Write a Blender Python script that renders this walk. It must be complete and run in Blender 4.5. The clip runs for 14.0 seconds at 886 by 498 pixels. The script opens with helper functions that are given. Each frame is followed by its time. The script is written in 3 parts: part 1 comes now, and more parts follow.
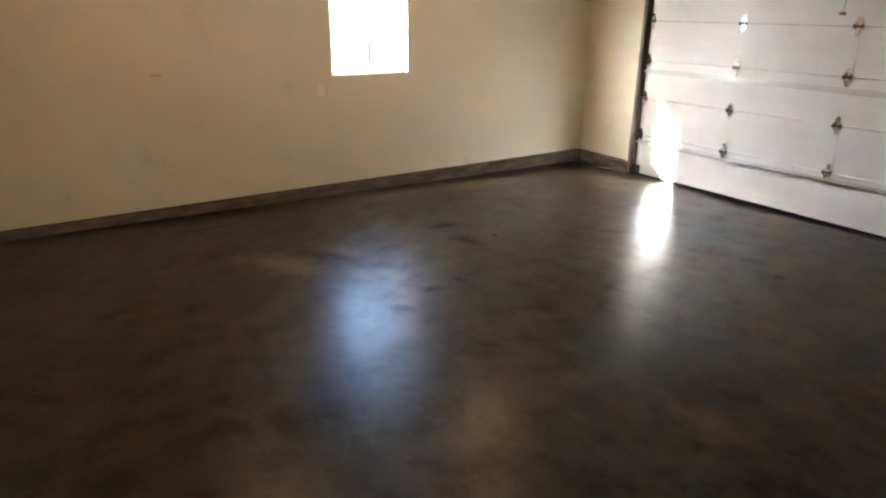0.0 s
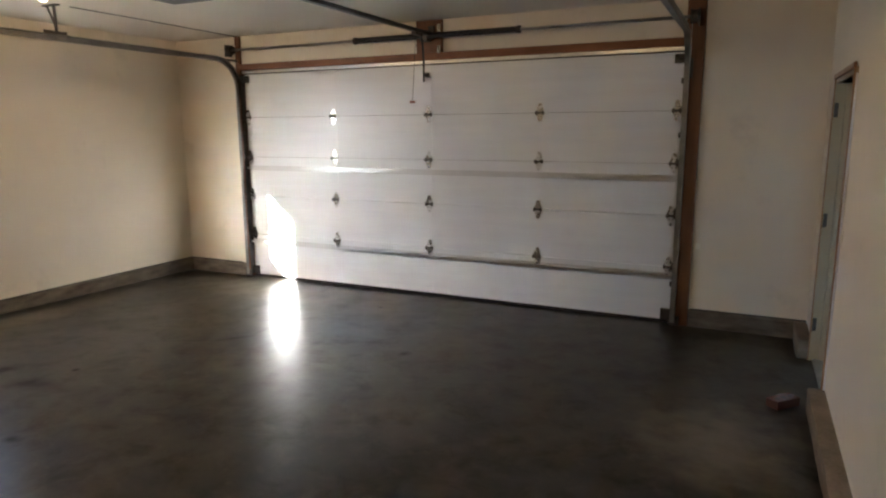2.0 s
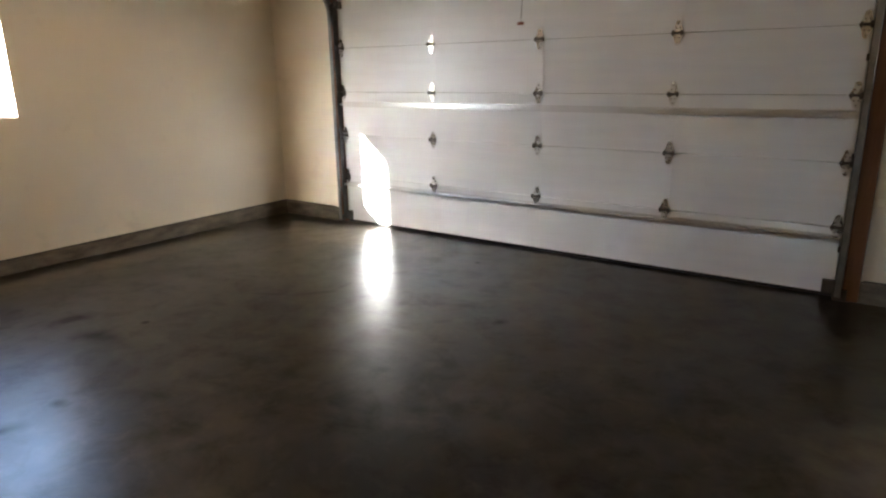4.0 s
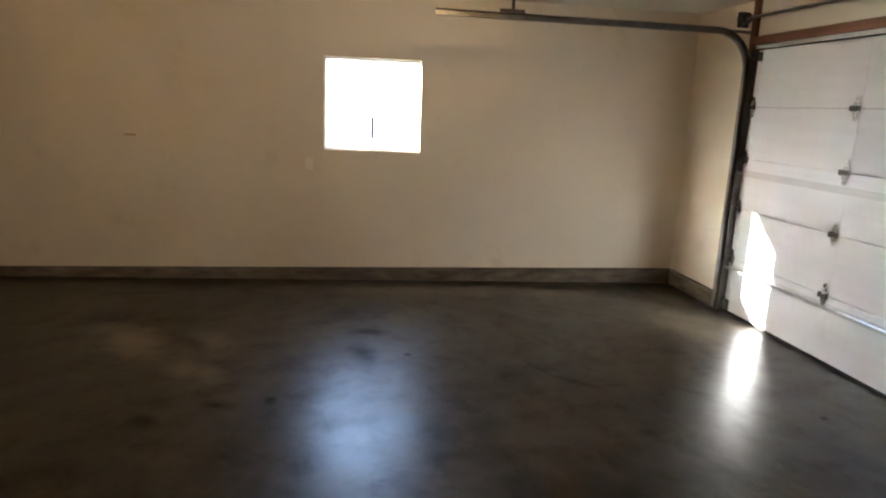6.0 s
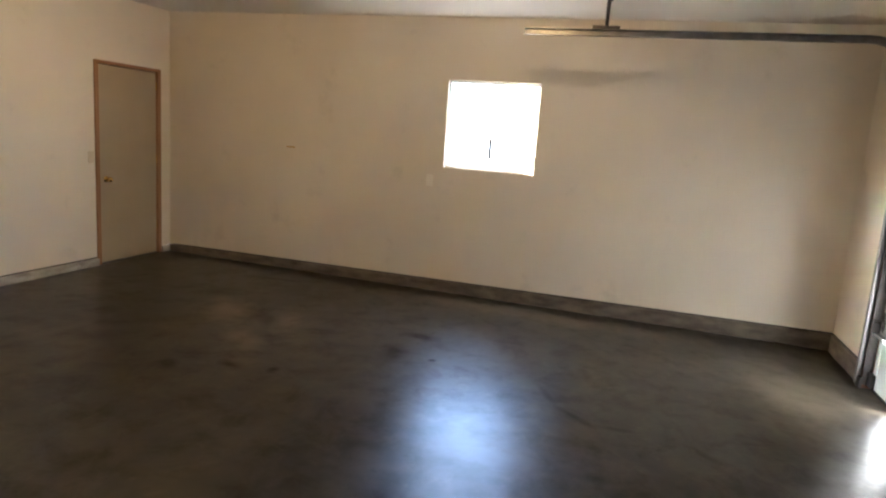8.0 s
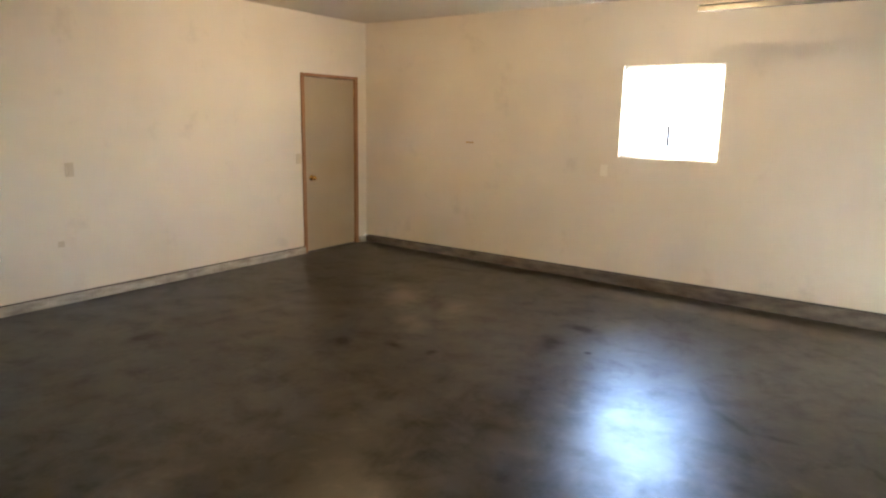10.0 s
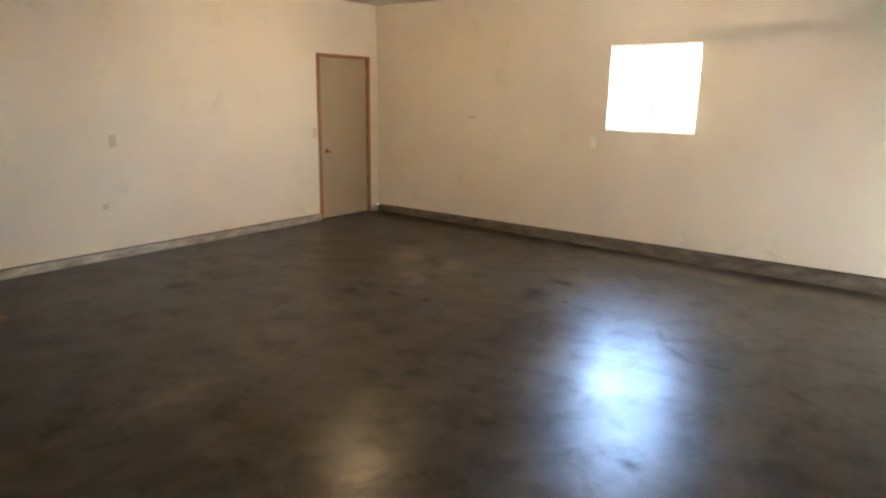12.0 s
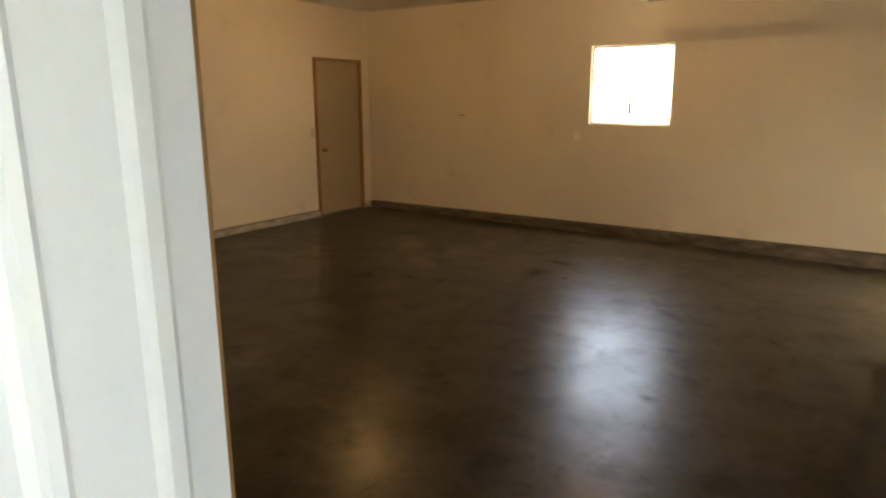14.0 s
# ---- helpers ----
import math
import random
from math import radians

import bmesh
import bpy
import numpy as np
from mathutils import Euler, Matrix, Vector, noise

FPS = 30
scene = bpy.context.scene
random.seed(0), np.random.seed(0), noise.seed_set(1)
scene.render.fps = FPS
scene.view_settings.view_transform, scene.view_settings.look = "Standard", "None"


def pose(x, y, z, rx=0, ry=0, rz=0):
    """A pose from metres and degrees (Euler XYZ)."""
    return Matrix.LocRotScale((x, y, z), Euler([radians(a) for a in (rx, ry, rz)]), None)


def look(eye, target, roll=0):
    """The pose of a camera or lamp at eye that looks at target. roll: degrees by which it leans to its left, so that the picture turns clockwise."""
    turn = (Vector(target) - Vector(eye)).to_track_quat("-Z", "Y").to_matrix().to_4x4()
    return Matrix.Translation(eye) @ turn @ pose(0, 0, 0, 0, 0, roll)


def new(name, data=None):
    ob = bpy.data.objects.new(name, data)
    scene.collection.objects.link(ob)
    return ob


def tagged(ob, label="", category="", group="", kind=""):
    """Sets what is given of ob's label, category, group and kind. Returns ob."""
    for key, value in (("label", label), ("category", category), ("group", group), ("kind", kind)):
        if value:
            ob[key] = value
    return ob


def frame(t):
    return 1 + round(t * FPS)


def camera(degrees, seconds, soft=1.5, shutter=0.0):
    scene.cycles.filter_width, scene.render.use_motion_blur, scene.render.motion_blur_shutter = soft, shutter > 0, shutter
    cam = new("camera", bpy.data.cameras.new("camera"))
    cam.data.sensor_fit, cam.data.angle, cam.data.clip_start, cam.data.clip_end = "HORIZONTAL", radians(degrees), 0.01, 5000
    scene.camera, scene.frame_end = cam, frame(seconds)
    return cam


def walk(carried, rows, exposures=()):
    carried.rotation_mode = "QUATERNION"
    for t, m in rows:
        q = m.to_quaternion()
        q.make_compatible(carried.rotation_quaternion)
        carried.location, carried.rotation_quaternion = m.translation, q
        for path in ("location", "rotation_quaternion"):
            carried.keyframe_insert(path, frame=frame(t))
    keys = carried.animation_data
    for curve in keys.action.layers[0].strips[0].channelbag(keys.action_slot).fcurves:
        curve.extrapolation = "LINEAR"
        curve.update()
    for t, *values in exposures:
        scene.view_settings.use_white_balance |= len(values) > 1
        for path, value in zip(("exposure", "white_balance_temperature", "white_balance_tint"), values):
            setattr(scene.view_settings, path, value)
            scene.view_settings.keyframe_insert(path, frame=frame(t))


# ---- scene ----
cam = camera(68.6, 14.0, soft=2.2)
PATH = [
    (0, (6.522, 0.399, 2.005), (4.961, 1.438, 1.308), 0.6),
    (0.5, (6.488, 0.636, 1.928), (5.084, 1.808, 1.117), 0.6),
    (1, (6.369, 0.913, 1.868), (5.033, 2.284, 1.292), 0.5),
    (1.5, (6.240, 0.949, 1.801), (5.228, 2.617, 1.358), 0.3),
    (2, (6.374, 1.057, 1.728), (5.530, 2.834, 1.367), -0.3),
    (2.2, (6.351, 1.090, 1.779), (5.541, 2.882, 1.415), -0.7),
    (4.3, (6.061, 1.931, 1.629), (4.791, 3.379, 1.089), -0.6),
    (4.5, (6.316, 2.051, 1.685), (4.852, 3.333, 1.223), 0.2),
    (5, (6.335, 2.660, 1.626), (4.568, 3.507, 1.224), -1.0),
    (5.5, (6.264, 2.981, 1.670), (4.430, 3.649, 1.234), 0.5),
    (6, (6.388, 3.451, 1.764), (4.460, 3.772, 1.338), 2.5),
    (6.5, (6.389, 4.131, 1.665), (4.419, 4.156, 1.325), 4.4),
    (7, (6.362, 4.550, 1.728), (4.411, 4.320, 1.356), 4.6),
    (7.5, (6.303, 4.950, 1.685), (4.374, 4.582, 1.309), 5.0),
    (8, (6.359, 5.230, 1.640), (4.468, 4.678, 1.296), 4.1),
    (8.2, (6.410, 5.265, 1.770), (4.586, 4.580, 1.317), 4.1),
    (10.3, (6.269, 5.739, 1.662), (4.731, 4.530, 1.248), 1.7),
    (10.5, (6.426, 5.823, 1.726), (4.955, 4.570, 1.211), 3.1),
    (11, (6.616, 5.936, 1.651), (5.201, 4.629, 1.112), 2.6),
    (11.5, (6.581, 6.005, 1.591), (5.060, 4.799, 1.108), 2.7),
    (12, (6.688, 6.185, 1.649), (5.132, 5.015, 1.190), 0.9),
    (12.5, (6.838, 6.268, 1.612), (5.293, 5.096, 1.124), 0.7),
    (13, (6.972, 6.371, 1.593), (5.449, 5.174, 1.097), -0.6),
    (13.5, (7.268, 6.258, 1.638), (5.646, 5.211, 1.119), 0.7),
    (14, (7.356, 6.153, 1.603), (5.732, 5.076, 1.154), -0.1),
]
EXPOSURES = [(0.0, 4.9, 6500, 10), (1.5, 4.68, 6350, 10), (5.5, 4.42, 6450, 10), (6.5, 4.33, 6350, 10), (7.2, 4.62, 6050, 10), (8.2, 4.88, 6050, 10), (10.3, 5.50, 6050, 8), (13.0, 5.50, 5950, 8), (13.6, 4.98, 7000, 9), (14.0, 4.33, 9800, 14)]
walk(cam, [(t, look(eye, aim, roll)) for t, eye, aim, roll in PATH], EXPOSURES)

# ---- light ----
SUN_DIR = Vector((0.445, 1.0, -0.397)).normalized()
world = bpy.data.worlds.new("sky")
scene.world = world
world.use_nodes = True
wn = world.node_tree.nodes
sky = wn.new("ShaderNodeTexSky")
sky.sky_type = "NISHITA"
sky.sun_disc = False
sky.sun_elevation = radians(20)
sky.dust_density, sky.ozone_density = 0.2, 3.0
sky.sun_rotation = math.atan2(-SUN_DIR.x, -SUN_DIR.y)
world.node_tree.links.new(sky.outputs[0], wn["Background"].inputs[0])
wn["Background"].inputs[1].default_value = 0.15
sun = new("sun", bpy.data.lights.new("sun", "SUN"))
sun.data.energy, sun.data.angle, sun.data.color = 5.0, radians(0.6), (1.0, 0.95, 0.88)
sun.matrix_world = look((-20, -40, 20), Vector((-20, -40, 20)) + SUN_DIR)


def window_lamp(name, place, target, w, h, watts, colour, spread=180):
    ob = new(name, bpy.data.lights.new(name, "AREA"))
    ob.data.shape, ob.data.size, ob.data.size_y = "RECTANGLE", w, h
    ob.data.energy, ob.data.color = watts, colour
    ob.matrix_world = look(place, target)
    ob.data.spread = radians(spread)
    return ob


window_lamp("window_daylight", (-0.14, 3.775, 1.755), (3, 5.275, -0.845), 0.95, 0.95, 0.72, (0.52, 0.68, 1.0), 112)

# ---- materials ----
def mat(name, base, rough=0.6, metal=0.0, spec=0.5):
    m = bpy.data.materials.new(name)
    m.use_nodes = True
    b = m.node_tree.nodes["Principled BSDF"]
    b.inputs["Base Color"].default_value = (*base, 1)
    b.inputs["Roughness"].default_value = rough
    b.inputs["Metallic"].default_value = metal
    b.inputs["Specular IOR Level"].default_value = spec
    return m


def noisy(name, a, b, scale=6.0, fine=90.0, rough=(0.5, 0.7), bump=0.15, metal=0.0, stretch=(1, 1, 1), spec=0.5, dist=0.01):
    """Two colours mixed by a broad and a fine noise, with relief."""
    m = mat(name, a, rough[0], metal, spec)
    n, l = m.node_tree.nodes, m.node_tree.links
    bs = n["Principled BSDF"]
    co, mp = n.new("ShaderNodeTexCoord"), n.new("ShaderNodeMapping")
    mp.inputs["Scale"].default_value = stretch
    l.new(co.outputs["Object"], mp.inputs[0])
    big, small = n.new("ShaderNodeTexNoise"), n.new("ShaderNodeTexNoise")
    big.inputs["Scale"].default_value, big.inputs["Detail"].default_value = scale, 6
    small.inputs["Scale"].default_value, small.inputs["Detail"].default_value = fine, 4
    for t in (big, small):
        l.new(mp.outputs[0], t.inputs["Vector"])
    add = n.new("ShaderNodeMath")
    add.operation = "MULTIPLY_ADD"
    add.inputs[1].default_value = 0.35
    l.new(small.outputs[0], add.inputs[0])
    l.new(big.outputs[0], add.inputs[2])
    ramp = n.new("ShaderNodeMapRange")
    ramp.inputs[1].default_value, ramp.inputs[2].default_value = 0.45, 0.9
    l.new(add.outputs[0], ramp.inputs[0])
    mix = n.new("ShaderNodeMix")
    mix.data_type = "RGBA"
    mix.inputs[6].default_value, mix.inputs[7].default_value = (*a, 1), (*b, 1)
    l.new(ramp.outputs[0], mix.inputs[0])
    l.new(mix.outputs[2], bs.inputs["Base Color"])
    rr = n.new("ShaderNodeMapRange")
    rr.inputs[3].default_value, rr.inputs[4].default_value = rough
    l.new(big.outputs[0], rr.inputs[0])
    l.new(rr.outputs[0], bs.inputs["Roughness"])
    bp = n.new("ShaderNodeBump")
    bp.inputs["Strength"].default_value, bp.inputs["Distance"].default_value = bump, dist
    l.new(small.outputs[0], bp.inputs["Height"])
    l.new(bp.outputs[0], bs.inputs["Normal"])
    return m


WALL = noisy("wall_paint", (0.725, 0.656, 0.540), (0.775, 0.705, 0.59), 1.3, 140, (0.55, 0.7), 0.12, dist=0.002)
CEIL = noisy("ceiling_paint", (0.72, 0.67, 0.59), (0.78, 0.73, 0.65), 1.0, 110, (0.6, 0.8), 0.2, dist=0.003)
KERB = noisy("stem_concrete", (0.080, 0.064, 0.046), (0.215, 0.178, 0.135), 5, 60, (0.75, 0.95), 0.5, stretch=(1, 1, 3))
KERBTAN = noisy("tan_stem_concrete", (0.15, 0.115, 0.08), (0.30, 0.24, 0.175), 5, 60, (0.75, 0.95), 0.5, stretch=(1, 1, 3))
KERBPALE = noisy("oversprayed_concrete", (0.26, 0.225, 0.18), (0.55, 0.51, 0.44), 6, 50, (0.75, 0.95), 0.5, stretch=(1, 1, 3))
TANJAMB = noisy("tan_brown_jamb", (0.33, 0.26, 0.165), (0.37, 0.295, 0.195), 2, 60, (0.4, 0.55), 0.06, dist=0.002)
DOORWHITE = noisy("door_enamel", (0.71, 0.73, 0.755), (0.76, 0.78, 0.80), 1.6, 6, (0.28, 0.34), 0.22, stretch=(0.6, 1, 9), spec=0.4, dist=0.0012)
GALV = noisy("galvanised_steel", (0.30, 0.30, 0.30), (0.46, 0.46, 0.46), 9, 80, (0.25, 0.45), 0.05, metal=0.9)
DARKSTEEL = noisy("dark_steel", (0.05, 0.045, 0.04), (0.11, 0.10, 0.09), 12, 70, (0.4, 0.6), 0.1, metal=0.6)
STAINWOOD = noisy("stained_wood", (0.105, 0.038, 0.0135), (0.19, 0.075, 0.028), 3, 30, (0.45, 0.65), 0.2, stretch=(6, 6, 0.7))
HEADWOOD = noisy("header_wood", (0.14, 0.050, 0.016), (0.24, 0.095, 0.034), 3, 30, (0.45, 0.65), 0.2, stretch=(0.7, 6, 6))
CASING = noisy("oak_casing", (0.25, 0.115, 0.042), (0.35, 0.175, 0.072), 3, 40, (0.35, 0.5), 0.12, stretch=(5, 5, 0.8))
TANDOOR = noisy("tan_door_paint", (0.35, 0.275, 0.175), (0.39, 0.31, 0.205), 1.5, 90, (0.35, 0.5), 0.06, dist=0.002)
WHITETRIM = noisy("white_trim_paint", (0.77, 0.765, 0.805), (0.83, 0.825, 0.86), 2, 60, (0.35, 0.5), 0.05, dist=0.002)
VINYL = mat("white_vinyl", (0.82, 0.82, 0.80), 0.4)
ZINC = noisy("zinc_plate", (0.52, 0.53, 0.54), (0.66, 0.67, 0.68), 9, 80, (0.2, 0.34), 0.05, metal=0.8)
STRUT = noisy("strut_steel", (0.56, 0.57, 0.58), (0.64, 0.65, 0.66), 4, 60, (0.28, 0.31), 0.02, metal=0.85, dist=0.001)
# galvanised steel of the tracks, their shade put into a darker base colour
TRACK = noisy("shaded_track_steel", (0.17, 0.165, 0.155), (0.28, 0.27, 0.26), 9, 80, (0.35, 0.55), 0.05, metal=0.8)
PLASTIC = noisy("ivory_plastic", (0.82, 0.77, 0.65), (0.86, 0.81, 0.70), 8, 60, (0.35, 0.5), 0.04, dist=0.001)
TANPLASTIC = noisy("aged_tan_plastic", (0.58, 0.50, 0.36), (0.63, 0.545, 0.40), 8, 60, (0.35, 0.5), 0.04, dist=0.001)
HOOKBRASS = noisy("dull_brass", (0.50, 0.36, 0.17), (0.62, 0.46, 0.24), 14, 90, (0.35, 0.5), 0.05, metal=0.7)
BRASS = mat("brass", (0.75, 0.50, 0.18), 0.22, 1.0)
BLACK = noisy("black_sleeve", (0.012, 0.012, 0.012), (0.03, 0.03, 0.03), 8, 120, (0.4, 0.6), 0.2)
RUBBER = mat("black_rubber", (0.02, 0.02, 0.02), 0.8)
GAPSHADE = mat("painted_gap_shade", (0.03, 0.025, 0.02), 0.9)
PLY = noisy("plywood", (0.13, 0.088, 0.056), (0.31, 0.225, 0.155), 2.2, 30, (0.6, 0.8), 0.2, stretch=(1, 5, 5))
BRICK = noisy("red_brick", (0.085, 0.030, 0.019), (0.14, 0.056, 0.034), 14, 120, (0.8, 0.95), 0.5)
RED = noisy("faded_red_plastic", (0.20, 0.06, 0.035), (0.26, 0.09, 0.05), 20, 90, (0.4, 0.55), 0.05, dist=0.001)
MOTOR = noisy("motor_housing", (0.07, 0.065, 0.06), (0.10, 0.095, 0.09), 6, 90, (0.4, 0.55), 0.1)
PORCELAIN = mat("porcelain", (0.78, 0.76, 0.70), 0.3)
GROUND = noisy("ground_gravel", (0.16, 0.14, 0.11), (0.28, 0.25, 0.20), 0.8, 25, (0.85, 0.95), 0.6)
SIDING = noisy("siding_paint", (0.66, 0.64, 0.58), (0.72, 0.70, 0.64), 1.5, 60, (0.55, 0.7), 0.1)

GLASS = bpy.data.materials.new("window_glass")
GLASS.use_nodes = True
gb = GLASS.node_tree.nodes["Principled BSDF"]
gb.inputs["Transmission Weight"].default_value, gb.inputs["Roughness"].default_value, gb.inputs["IOR"].default_value = 1.0, 0.0, 1.45

BULB = bpy.data.materials.new("lit_bulb_glass")
BULB.use_nodes = True
bb = BULB.node_tree.nodes["Principled BSDF"]
bb.inputs["Base Color"].default_value = (0.9, 0.8, 0.6, 1)
bb.inputs["Emission Color"].default_value, bb.inputs["Emission Strength"].default_value = (1.0, 0.72, 0.36, 1), 1.2


def floor_material():
    """Sealed brown-grey concrete: mottling, trowel swirls, worn sheen, a few oil stains and paler patches."""
    m = mat("sealed_concrete", (0.1, 0.08, 0.06), 0.3, 0.0, 0.36)
    n, l = m.node_tree.nodes, m.node_tree.links
    bs = n["Principled BSDF"]
    co = n.new("ShaderNodeTexCoord").outputs["Object"]

    def tex(scale, detail, distort=0.0, rough=0.55):
        t = n.new("ShaderNodeTexNoise")
        t.inputs["Scale"].default_value, t.inputs["Detail"].default_value = scale, detail
        t.inputs["Distortion"].default_value, t.inputs["Roughness"].default_value = distort, rough
        l.new(co, t.inputs["Vector"])
        return t.outputs[0]

    def span(v, a, b, c=0.0, d=1.0):
        r = n.new("ShaderNodeMapRange")
        for i, x in zip((1, 2, 3, 4), (a, b, c, d)):
            r.inputs[i].default_value = x
        l.new(v, r.inputs[0])
        return r.outputs[0]

    def mix(f, a, b):
        x = n.new("ShaderNodeMix")
        x.data_type = "RGBA"
        l.new(f, x.inputs[0])
        for i, c in ((6, a), (7, b)):
            if isinstance(c, tuple):
                x.inputs[i].default_value = (*c, 1)
            else:
                l.new(c, x.inputs[i])
        return x.outputs[2]

    broad, swirl, grain, cloud = tex(0.8, 4, 0.5, 0.5), tex(1.9, 5, 0.6, 0.5), tex(70, 3), tex(4.0, 5, 0.5, 0.55)
    col = mix(span(broad, 0.35, 0.65), (0.007, 0.0053, 0.0036), (0.026, 0.0205, 0.0138))
    col = mix(span(swirl, 0.50, 0.80, 0.0, 0.6), col, (0.066, 0.0545, 0.039))
    col = mix(span(grain, 0.45, 0.8, 0.0, 0.08), col, (0.02, 0.015, 0.01))
    col = mix(span(cloud, 0.47, 0.72, 0.0, 0.55), col, (0.068, 0.0565, 0.040))
    col = mix(span(cloud, 0.26, 0.47, 0.55, 0.0), col, (0.009, 0.0065, 0.004))
    fleck, mott = tex(16, 3, 0.3, 0.5), tex(9, 5, 0.8, 0.6)
    col = mix(span(mott, 0.55, 0.75, 0.0, 0.35), col, (0.088, 0.071, 0.047))
    col = mix(span(fleck, 0.67, 0.74, 0.0, 0.6), col, (0.010, 0.008, 0.005))
    # dark stains and paler patches: x, y, half length along x and y, depth of colour
    wob = n.new("ShaderNodeTexNoise")
    wob.inputs["Scale"].default_value, wob.inputs["Detail"].default_value = 6, 3
    l.new(co, wob.inputs["Vector"])
    dull = None
    for x, y, rx, ry, turn, f, c in (
        (1.57, 3.70, 0.09, 0.16, 0, 0.85, (0.010, 0.008, 0.006)), (2.03, 3.63, 0.22, 0.11, 0.2, 0.8, (0.012, 0.010, 0.008)),
        (2.05, 3.95, 0.03, 0.03, 0, 0.9, (0.010, 0.008, 0.006)), (2.80, 2.78, 0.13, 0.07, 1.1, 0.8, (0.010, 0.008, 0.006)),
        (2.75, 3.07, 0.06, 0.04, 0, 0.8, (0.010, 0.008, 0.006)), (2.97, 2.42, 0.11, 0.06, 0.6, 0.7, (0.012, 0.010, 0.008)),
        (2.28, 4.81, 0.20, 0.030, 0.45, 0.5, (0.012, 0.010, 0.008)), (2.56, 5.02, 0.15, 0.032, 0.85, 0.6, (0.012, 0.010, 0.008)),
        (2.62, 5.28, 0.028, 0.14, 0.1, 0.45, (0.012, 0.010, 0.008)), (3.15, 6.40, 0.03, 0.03, 0, 0.9, (0.010, 0.008, 0.006)),
        (4.03, 5.28, 0.05, 0.06, 0, 0.9, (0.010, 0.008, 0.006)),
        (3.55, 4.85, 0.10, 0.05, 0, 0.6, (0.012, 0.010, 0.008)), (3.25, 5.2, 0.05, 0.08, 0, 0.6, (0.012, 0.010, 0.008)),
        (3.83, 1.27, 0.17, 0.10, 0, 0.8, (0.025, 0.02, 0.015)), (5.85, 2.36, 0.28, 0.16, 0, 0.8, (0.016, 0.013, 0.01)),
        (1.74, 2.37, 0.30, 0.12, 0.9, 0.6, (0.014, 0.011, 0.008)), (0.55, 1.75, 0.05, 0.32, 0.15, 0.6, (0.014, 0.011, 0.008)),
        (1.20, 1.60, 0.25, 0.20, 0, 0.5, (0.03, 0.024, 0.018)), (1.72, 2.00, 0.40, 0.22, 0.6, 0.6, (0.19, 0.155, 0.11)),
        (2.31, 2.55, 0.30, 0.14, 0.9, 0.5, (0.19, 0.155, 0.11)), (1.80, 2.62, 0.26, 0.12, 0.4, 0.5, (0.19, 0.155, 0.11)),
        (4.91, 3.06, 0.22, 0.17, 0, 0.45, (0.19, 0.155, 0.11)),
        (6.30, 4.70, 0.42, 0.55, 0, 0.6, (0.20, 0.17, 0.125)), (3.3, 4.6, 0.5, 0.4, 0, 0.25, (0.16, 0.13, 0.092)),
        (0.42, 4.60, 0.20, 1.60, 0, 0.5, (0.15, 0.115, 0.066)), (1.45, 6.45, 0.90, 0.40, 0, 0.4, (0.16, 0.135, 0.095)),
    ):
        mp = n.new("ShaderNodeMapping")
        mp.vector_type = "TEXTURE"
        mp.inputs["Location"].default_value = (x, y, 0)
        mp.inputs["Rotation"].default_value = (0, 0, turn)
        mp.inputs["Scale"].default_value = (rx, ry, 1000)
        l.new(co, mp.inputs[0])
        ln = n.new("ShaderNodeVectorMath")
        ln.operation = "LENGTH"
        l.new(mp.outputs[0], ln.inputs[0])
        ad = n.new("ShaderNodeMath")
        ad.operation = "MULTIPLY_ADD"
        ad.inputs[1].default_value = 1.4
        l.new(wob.outputs[0], ad.inputs[0])
        l.new(ln.outputs["Value"], ad.inputs[2])
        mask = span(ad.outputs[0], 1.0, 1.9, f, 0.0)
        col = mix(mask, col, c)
        if c[0] < 0.05:
            both = n.new("ShaderNodeMath")
            both.operation = "MAXIMUM"
            l.new(mask, both.inputs[0])
            if dull is None:
                both.inputs[1].default_value = 0.0
            else:
                l.new(dull, both.inputs[1])
            dull = both.outputs[0]
    # scuffed patches where the sealer has worn off and shines less
    worn = n.new("ShaderNodeMath")
    worn.operation = "MULTIPLY"
    l.new(span(dull, 0.0, 1.0, 0.36, 0.03), worn.inputs[0])
    l.new(span(tex(4.2, 7, 0.4, 0.66), 0.46, 0.66, 1.0, 0.45), worn.inputs[1])
    l.new(worn.outputs[0], bs.inputs["Specular IOR Level"])
    l.new(col, bs.inputs["Base Color"])
    ro = n.new("ShaderNodeMath")
    ro.operation = "ADD"
    patch = tex(2.6, 3, 0.0, 0.5)
    l.new(span(swirl, 0.50, 0.80, 0.279, 0.35), ro.inputs[0])
    l.new(span(patch, 0.42, 0.68, 0.0, 0.06), ro.inputs[1])
    l.new(ro.outputs[0], bs.inputs["Roughness"])
    bp = n.new("ShaderNodeBump")
    bp.inputs["Strength"].default_value, bp.inputs["Distance"].default_value = 0.05, 0.012
    l.new(swirl, bp.inputs["Height"])
    b2 = n.new("ShaderNodeBump")
    b2.inputs["Strength"].default_value, b2.inputs["Distance"].default_value = 0.04, 0.001
    l.new(grain, b2.inputs["Height"])
    l.new(bp.outputs[0], b2.inputs["Normal"])
    l.new(b2.outputs[0], bs.inputs["Normal"])
    return m


FLOOR = floor_material()


